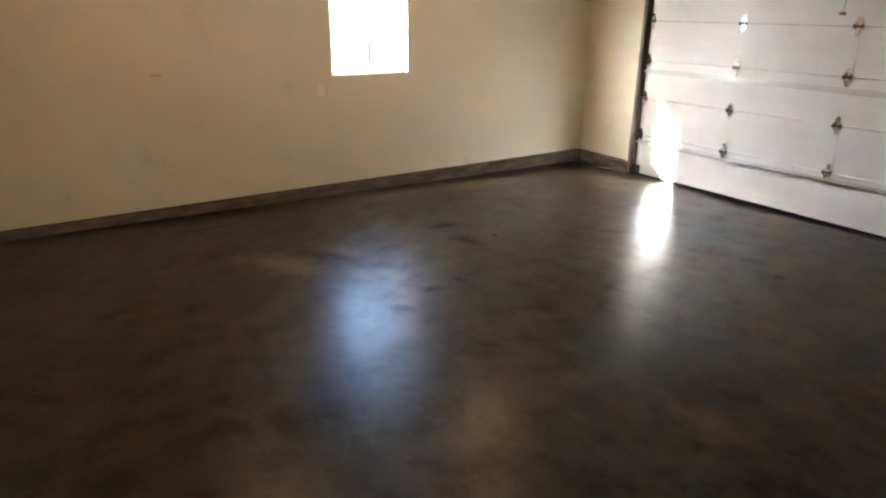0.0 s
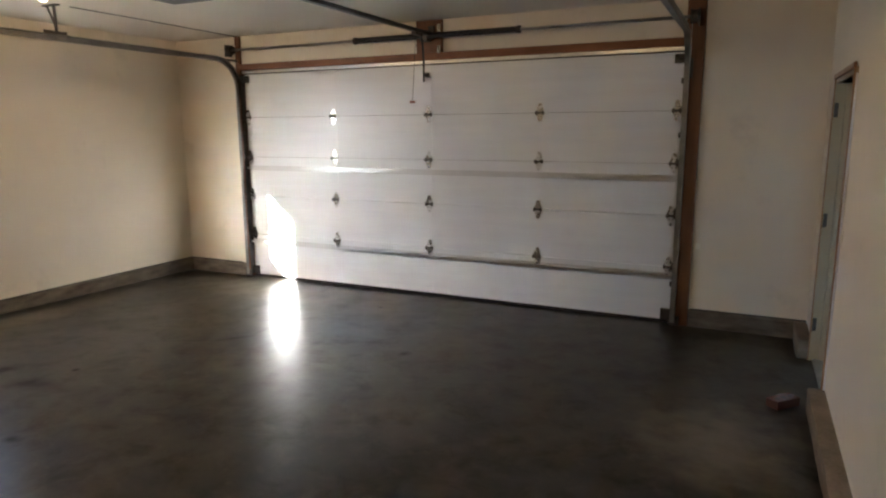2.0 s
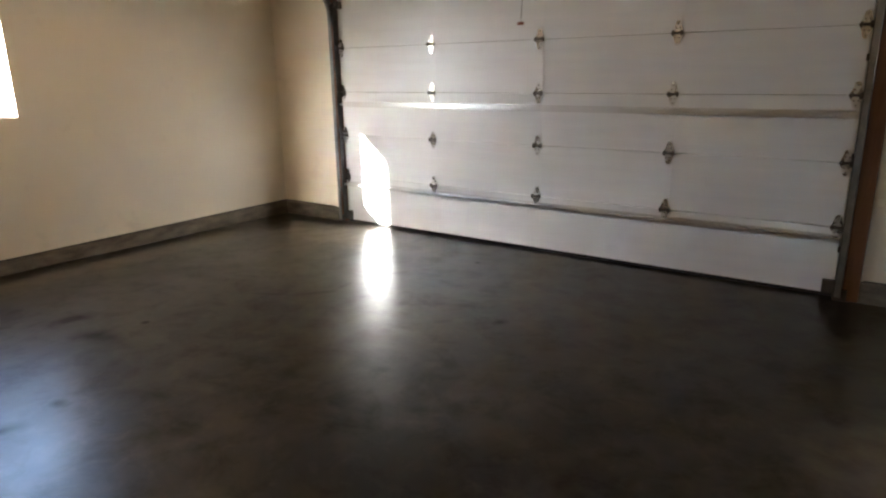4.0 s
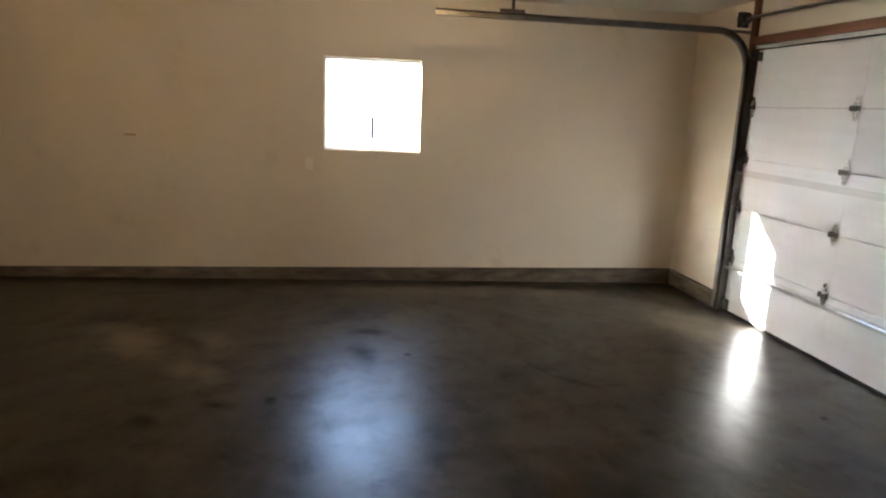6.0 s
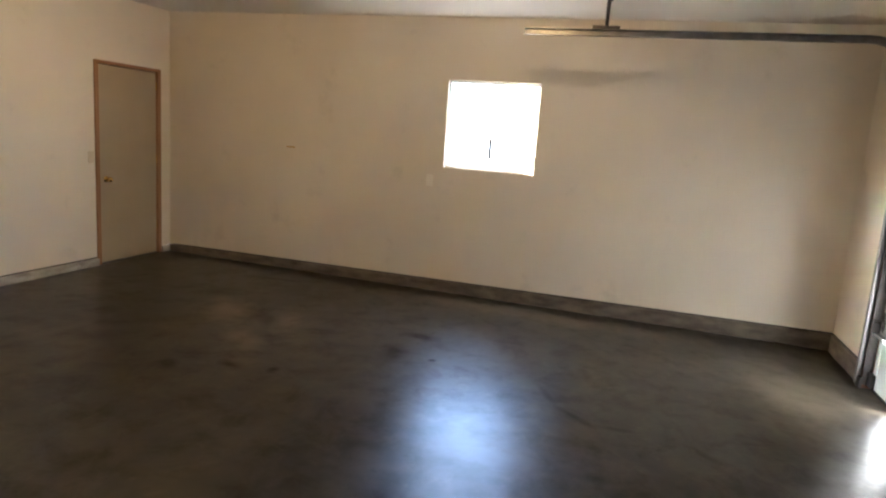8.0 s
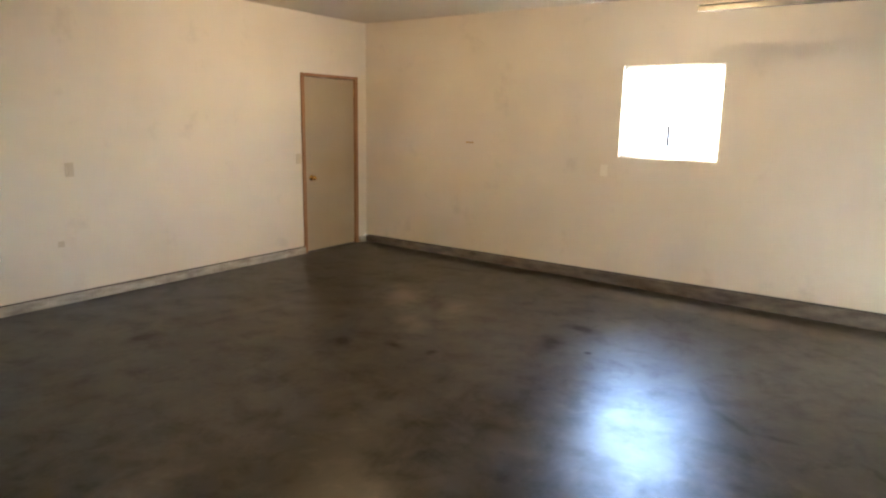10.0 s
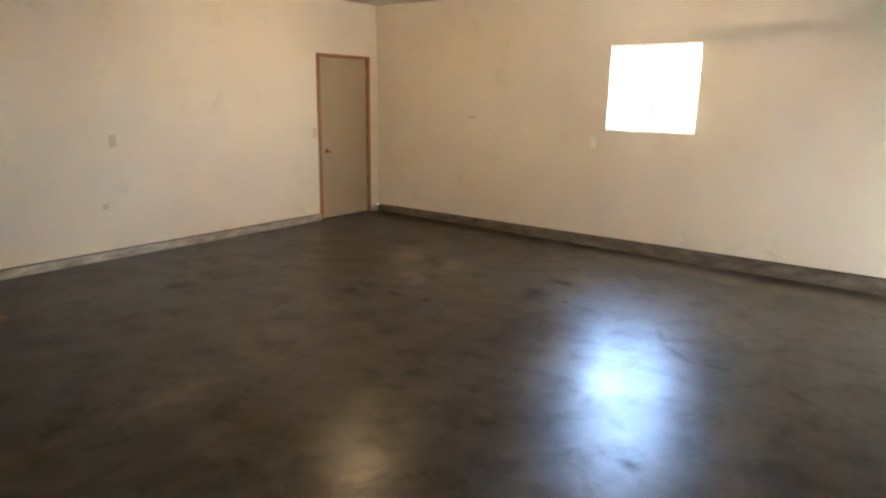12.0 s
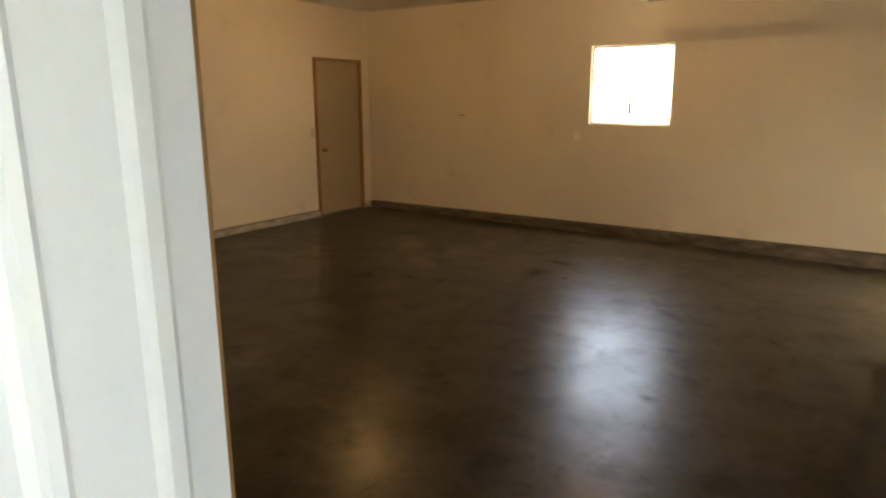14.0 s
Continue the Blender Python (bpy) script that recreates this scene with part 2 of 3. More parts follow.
def smudge(m, amount):
    """Sparse grey scuffs and hand marks over a painted surface."""
    n, l = m.node_tree.nodes, m.node_tree.links
    bs = n["Principled BSDF"]
    src = bs.inputs["Base Color"].links[0].from_socket
    co, t = n.new("ShaderNodeTexCoord"), n.new("ShaderNodeTexNoise")
    t.inputs["Scale"].default_value, t.inputs["Detail"].default_value, t.inputs["Roughness"].default_value = 2.3, 7, 0.62
    l.new(co.outputs["Object"], t.inputs["Vector"])
    r = n.new("ShaderNodeMapRange")
    r.inputs[1].default_value, r.inputs[2].default_value, r.inputs[4].default_value = 0.60, 0.78, amount
    l.new(t.outputs[0], r.inputs[0])
    x = n.new("ShaderNodeMix")
    x.data_type = "RGBA"
    x.inputs[7].default_value = (0.30, 0.25, 0.19, 1)
    l.new(r.outputs[0], x.inputs[0])
    l.new(src, x.inputs[6])
    l.new(x.outputs[2], bs.inputs["Base Color"])


smudge(WALL, 0.30)
smudge(TANDOOR, 0.18)
smudge(WHITETRIM, 0.10)
smudge(DOORWHITE, 0.12)

# ---- mesh helpers ----
def box(bm, a, b, bevel=0.0):
    """A box from corner a to corner b, its edges rounded off."""
    r = bmesh.ops.create_cube(bm, size=1)
    vs = r["verts"]
    for v in vs:
        v.co = Vector([(p + q) / 2 + c * (q - p) for p, q, c in zip(a, b, v.co)])
    if bevel:
        es = {e for v in vs for e in v.link_edges}
        bmesh.ops.bevel(bm, geom=list(es), offset=bevel, segments=2, profile=0.7, affect="EDGES")
    return bm


def rod(bm, a, b, r, seg=12, r2=None):
    a, b = Vector(a), Vector(b)
    m = Matrix.Translation((a + b) / 2) @ (b - a).to_track_quat("Z", "Y").to_matrix().to_4x4()
    bmesh.ops.create_cone(bm, cap_ends=True, segments=seg, radius1=r, radius2=r if r2 is None else r2, depth=(b - a).length, matrix=m)
    return bm


def prism(bm, outline, axis, lo, hi):
    """An outline of two coordinates drawn out along an axis from lo to hi."""
    def at(p, q):
        c = list(p)
        c.insert("xyz".index(axis), q)
        return bm.verts.new(c)
    low, high = [at(p, lo) for p in outline], [at(p, hi) for p in outline]
    bm.faces.new(low)
    bm.faces.new(high[::-1])
    for i in range(len(low)):
        j = (i + 1) % len(low)
        bm.faces.new((low[i], high[i], high[j], low[j]))
    bmesh.ops.recalc_face_normals(bm, faces=bm.faces)
    return bm


def sweep(bm, path, section):
    """A section (offsets along two axes) carried along a path."""
    rings = []
    for i, p in enumerate(path):
        p = Vector(p)
        d = (Vector(path[min(i + 1, len(path) - 1)]) - Vector(path[max(i - 1, 0)])).normalized()
        side = Vector((1, 0, 0)) if abs(d.x) < 0.9 else Vector((0, 1, 0))
        side = (side - d * side.dot(d)).normalized()
        up = d.cross(side)
        rings.append([bm.verts.new(p + side * u + up * v) for u, v in section])
    for a, b in zip(rings, rings[1:]):
        for i in range(len(section)):
            j = (i + 1) % len(section)
            bm.faces.new((a[i], a[j], b[j], b[i]))
    bm.faces.new(rings[0][::-1])
    bm.faces.new(rings[-1])
    bmesh.ops.recalc_face_normals(bm, faces=bm.faces)
    return bm


def circle(r, n=8):
    return [(r * math.cos(2 * math.pi * i / n), r * math.sin(2 * math.pi * i / n)) for i in range(n)]


def mesh(name, bm, material, smooth=False):
    me = bpy.data.meshes.new(name)
    bm.to_mesh(me)
    bm.free()
    me.materials.append(material)
    if smooth:
        me.polygons.foreach_set("use_smooth", [True] * len(me.polygons))
    return me


def part(name, bm, material, parent, label="", smooth=False):
    ob = new(name, mesh(name, bm, material, smooth))
    if parent:
        ob.parent = parent
    return tagged(ob, label)


def thing(name, label, category, place=(0, 0, 0), group="", kind=""):
    ob = new(name)
    ob.empty_display_size = 0.1
    ob.location = place
    return tagged(ob, label, category, group, kind)


def structure(name, bm, material, label, category):
    return tagged(part(name, bm, material, None), label, category, kind="structure")


B = bmesh.new

# ---- the room: x from the window wall, y from the back wall, z up ----
W, D, H = 6.87, 7.03, 2.785
KT = 0.15                      # top of the concrete stem
BACK = 0.075                   # the slab rises towards the back wall


def fz(y):
    return BACK * (1 - y / D)


WIN = (3.315, 4.235, 1.32, 2.188)      # window: y, y, z, z
GD = (0.995, 5.80, 2.385)             # garage opening: x, x, top
SD = (0.195, 1.052, 2.10)            # back door opening: x, x, top
RD = (5.465, 6.455, 2.03)            # side door opening: y, y, top
T = 0.06
TR = 0.25

bm = B()
vs = [bm.verts.new(c) for c in ((-T, -T, fz(-T)), (W + 0.12, -T, fz(-T)), (W + 0.12, D + 0.10, fz(D + 0.1)), (-T, D + 0.10, fz(D + 0.1)))]
low = [bm.verts.new((v.co.x, v.co.y, -0.12)) for v in vs]
bm.faces.new(vs)
bm.faces.new(low[::-1])
for i in range(4):
    j = (i + 1) % 4
    bm.faces.new((vs[j], vs[i], low[i], low[j]))
structure("floor", bm, FLOOR, "sealed brown-grey concrete garage slab with stains and paler patches", "floor")

bm = B()
bmesh.ops.create_grid(bm, x_segments=8, y_segments=8, size=300)
for v in bm.verts:
    v.co.z = -0.13
structure("ground", bm, GROUND, "bare gravelly ground outside the garage", "ground")
structure("ceiling", box(B(), (-T, -T, H), (W + TR, D + 0.12, H + 0.12)), CEIL, "off-white painted drywall ceiling", "ceiling")

# window wall
bm = B()
box(bm, (-T, -T, KT), (0, WIN[0], H))
box(bm, (-T, WIN[1], KT), (0, D, H))
box(bm, (-T, WIN[0], KT), (0, WIN[1], WIN[2]))
box(bm, (-T, WIN[0], WIN[3]), (0, WIN[1], H))
structure("wall_west", bm, WALL, "cream painted drywall with one window", "wall")
# back wall
bm = B()
box(bm, (0, -T, KT), (SD[0], 0, H))
box(bm, (SD[1], -T, KT), (W + TR, 0, H))
box(bm, (SD[0], -T, SD[2]), (SD[1], 0, H))
structure("wall_south", bm, WALL, "cream painted drywall with a tan door", "wall")
# garage door wall
bm = B()
box(bm, (-T, D, KT), (GD[0], D + 0.12, H))
box(bm, (GD[1], D, KT), (W + TR, D + 0.12, H))
box(bm, (GD[0], D, GD[2]), (GD[1], D + 0.12, H))
structure("wall_north", bm, WALL, "cream painted drywall round the overhead door", "wall")
# side wall with the outer door
bm = B()
box(bm, (W, 0, KT), (W + TR - 0.03, RD[0], H))
box(bm, (W, RD[1], KT), (W + TR - 0.03, D, H))
box(bm, (W, RD[0], RD[2]), (W + TR - 0.03, RD[1], H))
structure("wall_east", bm, WALL, "cream painted drywall with a side door", "wall")
bm = B()
box(bm, (W + TR - 0.03, -T, -0.1), (W + TR, RD[0], H))
box(bm, (W + TR - 0.03, RD[1], -0.1), (W + TR, D + 0.12, H))
box(bm, (W + TR - 0.03, RD[0], RD[2]), (W + TR, RD[1], H))
structure("wall_outer", bm, SIDING, "pale painted outside face of the side wall", "wall")

# unseen walls and roof, added only to dim daylight at the side door
structure("light_block_wall", box(B(), (9.6, 0.5, -0.13), (9.75, 10.0, 2.9)), SIDING, "added unseen pale wall that cuts daylight at the side door", "wall")
structure("light_block_end", box(B(), (W + TR, 0.35, -0.13), (9.75, 0.5, 2.9)), SIDING, "added unseen pale end wall that keeps sun from the side door", "wall")
structure("light_block_roof", box(B(), (W + TR, 0.2, H + 0.12), (9.95, 9.4, H + 0.22), 0.005), SIDING, "added unseen pale roof that keeps sun and sky off the side door", "roof")


def stem(name, a, b, material=KERB, label="rough bare concrete stem wall along the floor", bevel=0.012):
    """A run of concrete stem wall, its face a little uneven."""
    bm = box(B(), a, b, bevel)
    long = 0 if b[0] - a[0] > b[1] - a[1] else 1
    cuts = int((b[long] - a[long]) / 0.12)
    nrm = Vector((1, 0, 0)) if long == 0 else Vector((0, 1, 0))
    for i in range(1, cuts):
        p = [0, 0, 0]
        p[long] = a[long] + (b[long] - a[long]) * i / cuts
        bmesh.ops.bisect_plane(bm, geom=bm.verts[:] + bm.edges[:] + bm.faces[:], plane_co=p, plane_no=nrm)
    for v in bm.verts:
        k = noise.noise(v.co * 3.1) * 0.010 + noise.noise(v.co * 11) * 0.004
        v.co[1 - long] += k
        if v.co.z > 0.12:
            v.co.z += min(0, k * 0.6)
    return structure(name, bm, material, label, "baseboard")


stem("baseboard_west", (-T, 0.0, -0.1), (0.035, D, KT))
stem("baseboard_south_1", (0.035, -T, -0.1), (SD[0] - 0.035, 0.035, KT), KERBPALE, "concrete stem wall with pale paint overspray")
stem("baseboard_south_2", (SD[1] + 0.035, -T, -0.1), (W, 0.035, KT), KERBPALE, "concrete stem wall with pale paint overspray")
stem("baseboard_north_1", (0.035, D - 0.03, -0.1), (GD[0] - 0.0555, D + 0.12, KT))
stem("baseboard_north_2", (GD[1] + 0.1455, D - 0.03, -0.1), (W, D + 0.12, KT))
stem("baseboard_east_1", (W - 0.09, 0.035, -0.1), (W + 0.2, RD[0] - 0.01, KT), KERBTAN, "tan-brown concrete stem wall with worn top edge")
stem("baseboard_east_2", (W - 0.09, RD[1] + 0.02, -0.1), (W + 0.2, D - 0.03, KT), KERBTAN, "tan-brown concrete stem wall with worn top edge")
# dark strips paint the shadow line where drywall meets stem
for i, (a, b) in enumerate((((0.001, 0.04, KT), (0.006, D - 0.002, KT + 0.009)), ((SD[1] + 0.04, 0.001, KT), (W, 0.006, KT + 0.009)),
                            ((GD[1] + 0.16, D - 0.006, KT), (W - 0.005, D - 0.001, KT + 0.009)), ((0.01, D - 0.006, KT), (GD[0] - 0.15, D - 0.001, KT + 0.009)))):
    structure("trim_%d" % (i + 1), box(B(), a, b), GAPSHADE, "dark strip drawn as the shadow line under the drywall edge", "trim")

# ---- window ----
y0, y1, z0, z1 = WIN
win = tagged(new("window_1"), "white vinyl sliding window, two panes, bright outside", "window", kind="structure")
bm = B()
for a, b in (((-0.055, y0, z0), (-0.034, y1, z0 + 0.028)), ((-0.055, y0, z1 - 0.028), (-0.034, y1, z1)),
             ((-0.055, y0, z0 + 0.028), (-0.034, y0 + 0.022, z1 - 0.028)), ((-0.055, y1 - 0.022, z0 + 0.028), (-0.034, y1, z1 - 0.028))):
    box(bm, a, b, 0.003)
part("window_frame", bm, VINYL, win, "white vinyl window frame")
ym = (y0 + y1) / 2
part("meeting_rail", box(B(), (-0.052, ym - 0.007, z0 + 0.028), (-0.041, ym + 0.007, z1 - 0.028), 0.002), VINYL, win)
for a, b in ((y0 + 0.023, ym - 0.008), (ym + 0.008, y1 - 0.023)):
    p = part("pane", box(B(), (-0.048, a, z0 + 0.029), (-0.044, b, z1 - 0.029)), GLASS, win, "clear window pane")
    p.visible_shadow = False
part("latch", box(B(), (-0.0405, ym - 0.014, z0 + 0.12), (-0.028, ym + 0.014, z0 + 0.32), 0.003), DARKSTEEL, win)
part("window_sill", box(B(), (-0.033, y0 + 0.002, z0 - 0.001), (0.004, y1 - 0.002, z0 + 0.003)), WALL, win)

# ---- back door ----
x0, x1, zt = SD
sd = tagged(new("door_1"), "closed tan painted flush door in an oak-stained frame", "door", kind="structure")
bm = box(B(), (x0 - 0.035, -0.11, fz(0) - 0.02), (x0 + 0.012, 0.016, zt), 0.003)
part("jamb", bm, CASING, sd, "oak-stained door frame")
part("jamb", box(B(), (x1 - 0.012, -0.11, fz(0) - 0.02), (x1 + 0.035, 0.016, zt), 0.003), CASING, sd, "oak-stained door frame")
part("head", box(B(), (x0 - 0.035, -0.11, zt), (x1 + 0.035, 0.016, zt + 0.035), 0.003), CASING, sd, "oak-stained door frame")
slab = part("door_slab", box(B(), (x0 + 0.015, -0.06, fz(0) + 0.012), (x1 - 0.015, -0.015, zt - 0.003), 0.003), TANDOOR, sd)
part("threshold", box(B(), (x0 + 0.013, -0.10, fz(0) - 0.02), (x1 - 0.013, 0.02, fz(0) + 0.01), 0.004), DARKSTEEL, sd, "dark metal threshold")


def knob(parent, place, out):
    """Rose, neck and round knob."""
    p, o = Vector(place), Vector(out)
    rod(bm := B(), p, p + o * 0.008, 0.032, 20)
    rod(bm, p + o * 0.008, p + o * 0.035, 0.011, 12)
    bmesh.ops.create_uvsphere(bm, u_segments=16, v_segments=10, radius=0.027, matrix=Matrix.Translation(p + o * 0.052))
    return part("knob", bm, BRASS, parent, "polished brass knob", True)


knob(slab, (x1 - 0.115, -0.015, 0.95), (0, 1, 0))
for z in (0.35, 1.1, 1.9):
    part("hinge", rod(B(), (x0 + 0.014, -0.008, z), (x0 + 0.014, -0.008, z + 0.09), 0.007), BRASS, sd)

# ---- outer side door, standing open ----
y0, y1, zt = RD
rd = tagged(new("door_2"), "tan outer door swung open against the outside wall, white frame", "door", kind="structure")


def jamb_section(s):
    """The frame's plan from the inside edge out: flat jamb, stop, flat, mould. s: +1 or -1 into the opening."""
    return [(W - 0.012, -0.03 * s), (W - 0.012, 0.010 * s), (W + 0.052, 0.010 * s), (W + 0.054, 0.026 * s), (W + 0.062, 0.030 * s), (W + 0.082, 0.030 * s), (W + 0.088, 0.024 * s),
            (W + 0.094, 0.014 * s), (W + 0.186, 0.012 * s), (W + 0.190, 0.022 * s), (W + 0.198, 0.027 * s), (W + 0.212, 0.024 * s), (W + 0.218, 0.010 * s), (W + 0.232, 0.004 * s),
            (W + 0.262, 0.008 * s), (W + 0.275, 0.004 * s), (W + 0.285, -0.01 * s), (W + 0.29, -0.045 * s), (W + TR, -0.05 * s), (W + TR, -0.03 * s)]


# the hinge jamb takes the door's tan, standing in for the closed slab
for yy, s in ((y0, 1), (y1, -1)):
    part("jamb", prism(B(), [(x, yy + q) for x, q in jamb_section(s)], "z", -0.02, zt), WHITETRIM if s > 0 else TANJAMB, rd, "white painted door jamb with a stop" if s > 0 else "hinge jamb coloured tan to stand in for the closed door")
    a, b = sorted((yy - 0.032 * s, yy + 0.009 * s))
    part("casing", box(B(), (W - 0.020, a, 0.0), (W - 0.0125, b, zt + 0.03), 0.002), CASING, rd, "oak-stained edge casing")
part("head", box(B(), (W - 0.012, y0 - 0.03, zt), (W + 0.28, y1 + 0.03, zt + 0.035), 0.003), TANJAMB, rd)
part("casing", box(B(), (W - 0.026, y0 - 0.032, zt + 0.03), (W - 0.012, y1 + 0.032, zt + 0.062), 0.003), CASING, rd)
part("threshold", box(B(), (W + 0.01, y0 + 0.012, -0.05), (W + 0.28, y1 - 0.012, 0.022), 0.006), GALV, rd, "metal threshold")
for z in (0.24, 1.02, 1.80):
    bm = rod(B(), (W - 0.004, y1 - 0.016, z), (W - 0.004, y1 - 0.016, z + 0.10), 0.007, 10)
    box(bm, (W + 0.002, y1 - 0.0135, z), (W + 0.016, y1 - 0.0105, z + 0.10), 0.001)
    part("hinge", bm, DARKSTEEL, rd, "dark steel butt hinge")
part("strike_plate", box(B(), (W + 0.006, y0 + 0.0105, 0.90), (W + 0.036, y0 + 0.0125, 0.96), 0.001), BRASS, rd, "brass strike plate")
leaf = part("door_slab", box(B(), (W + TR + 0.07, y1 + 0.06, 0.03), (W + TR + 0.115, y1 + 0.95, zt - 0.01), 0.003), TANDOOR, rd)
knob(leaf, (W + TR + 0.115, y1 + 0.88, 0.93), (1, 0, 0))
part("doorstep", box(B(), (W + 0.28, y0 - 0.1, -0.14), (W + 1.3, y1 + 0.1, -0.02), 0.01), KERB, rd, "concrete step outside")

# ---- overhead door ----
x0, x1, zt = GD
YP = 7.052                     # inner face of the panels
ROWS = (0.024, 0.514, 0.973, 1.428, 1.880, 2.365)
COLS = (1.035, 2.222, 3.376, 4.540, 5.755)
gd = thing("overhead_door", "white sectional overhead garage door, closed, five sections with steel hinges", "garage door", ((x0 + x1) / 2, YP, 0))
off = Matrix.Translation((-(x0 + x1) / 2, -YP, 0))


def gpart(name, bm, material, parent=None, label="", smooth=False):
    bmesh.ops.transform(bm, matrix=off, verts=bm.verts)
    return part(name, bm, material, parent or gd, label, smooth)


for a, b in zip(ROWS, ROWS[1:]):
    bm = box(B(), (x0 + 0.012, YP, a + 0.002), (x1 - 0.012, YP + 0.045, b - 0.002), 0.004)
    sec = gpart("section", bm, DOORWHITE)
    for c in COLS:
        w = 0.035 if 1.1 < c < 5.7 else 0.03
        cc = min(max(c, x0 + 0.05), x1 - 0.05)
        gpart("stile", box(B(), (cc - w, YP - 0.0022, a + 0.012), (cc + w, YP + 0.001, b - 0.012), 0.001), DOORWHITE, sec)
# added dark backing sheet that stops daylight leaking through the joints
gpart("light_block_sheet", box(B(), (x0 - 0.001, YP + 0.046, 0.012), (x1 + 0.001, YP + 0.056, 2.39)), RUBBER)
gpart("bottom_seal", box(B(), (x0 + 0.004, YP + 0.004, -0.004), (x1 - 0.004, YP + 0.055, 0.03), 0.004), RUBBER, None, "black rubber bottom seal")
for z in (1.300, 0.432):
    bm = prism(B(), [(YP - 0.052, z), (YP - 0.052, z + 0.012), (YP - 0.046, z + 0.012), (YP - 0.046, z + 0.004), (YP - 0.003, z + 0.004), (YP - 0.003, z + 0.028), (YP - 0.0005, z + 0.028),
                     (YP - 0.0005, z - 0.028), (YP - 0.003, z - 0.028), (YP - 0.003, z - 0.004), (YP - 0.046, z - 0.004), (YP - 0.046, z - 0.012), (YP - 0.052, z - 0.012)], "x", x0 + 0.02, x1 - 0.02)
    gpart("strut", bm, STRUT, None, "galvanised steel stiffening strut")


def leaf_shape(bm, x, z, up):
    """A hinge leaf that narrows away from the pin."""
    pts = [(x - 0.036, z), (x - 0.035, z + up * 0.022), (x - 0.024, z + up * 0.05), (x - 0.020, z + up * 0.073), (x - 0.011, z + up * 0.084), (x, z + up * 0.087), (x + 0.011, z + up * 0.084),
           (x + 0.020, z + up * 0.073), (x + 0.024, z + up * 0.05), (x + 0.035, z + up * 0.022), (x + 0.036, z)]
    prism(bm, [(px, pz) for px, pz in pts], "y", YP - 0.008, YP - 0.003)


for z in ROWS[1:5]:
    for c in COLS:
        end = c in (COLS[0], COLS[-1])
        bm = B()
        leaf_shape(bm, c, z + 0.004, 1)
        leaf_shape(bm, c, z - 0.004, -1)
        hinge = gpart("hinge", bm, ZINC, None, "galvanised steel hinge")
        bm = rod(B(), (c - 0.045, YP - 0.02, z), (c + 0.045, YP - 0.02, z), 0.009, 10)
        for dx in (-0.038, 0.026):
            box(bm, (c + dx, YP - 0.032, z - 0.020), (c + dx + 0.012, YP - 0.003, z + 0.020), 0.003)
        gpart("hinge_pin", bm, DARKSTEEL, hinge)
        for q in (-1, 1):
            for dx, dz in ((-0.014, 0.036), (0.014, 0.036), (0.0, 0.068)):
                gpart("screw", rod(B(), (c + dx, YP - 0.008, z + q * dz), (c + dx, YP - 0.0115, z + q * dz), 0.0055, 6, 0.004), DARKSTEEL, hinge)
        if end:
            s = -1 if c < 2 else 1
            bm = rod(B(), (c, YP - 0.045, z), (c + s * 0.06, YP - 0.045, z), 0.006, 8)
            rod(bm, (c + s * 0.02, YP - 0.045, z), (c + s * 0.045, YP - 0.045, z), 0.023, 14)
            gpart("roller", bm, DARKSTEEL, hinge)
for c, s in ((COLS[0], -1), (COLS[-1], 1)):
    bm = box(B(), (c - 0.045, YP - 0.030, 0.03), (c + 0.045, YP - 0.001, 0.13), 0.004)
    gpart("bottom_bracket", bm, DARKSTEEL)
    bm = box(B(), (c - 0.04, YP - 0.05, 2.27), (c + 0.04, YP - 0.001, 2.345), 0.004)
    rod(bm, (c, YP - 0.06, 2.31), (c + s * 0.06, YP - 0.06, 2.31), 0.02, 12)
    gpart("top_bracket", bm, DARKSTEEL)
gpart("operator_bracket", box(B(), (3.352, YP - 0.045, 2.245), (3.395, YP - 0.001, 2.29), 0.012), BLACK)

# wooden framing round the opening
def board(name, a, b, material, label):
    return tagged(part(name, box(B(), a, b, 0.003), material, None), label, "framing board", kind="structure")


board("trim_jamb_left", (x0 - 0.055, D - 0.038, 0.0), (x0 + 0.003, D + 0.115, H - 0.002), STAINWOOD, "reddish-brown stained timber beside the overhead door")
board("trim_jamb_right", (x1 - 0.003, D - 0.038, 0.0), (x1 + 0.145, D + 0.115, H - 0.002), STAINWOOD, "reddish-brown stained timber beside the overhead door")
board("trim_header", (x0 + 0.004, D - 0.038, 2.405), (x1 - 0.004, D + 0.018, 2.475), HEADWOOD, "reddish-brown stained header board over the overhead door")
board("trim_spring_pad", (3.275, D - 0.039, 2.476), (3.55, D + 0.001, H - 0.003), STAINWOOD, "dark stained mounting board over the overhead door")
board("trim_seal", (x0 + 0.004, D - 0.012, 2.372), (x1 - 0.004, D + 0.012, 2.404), STRUT, "pale metal strip under the header board")

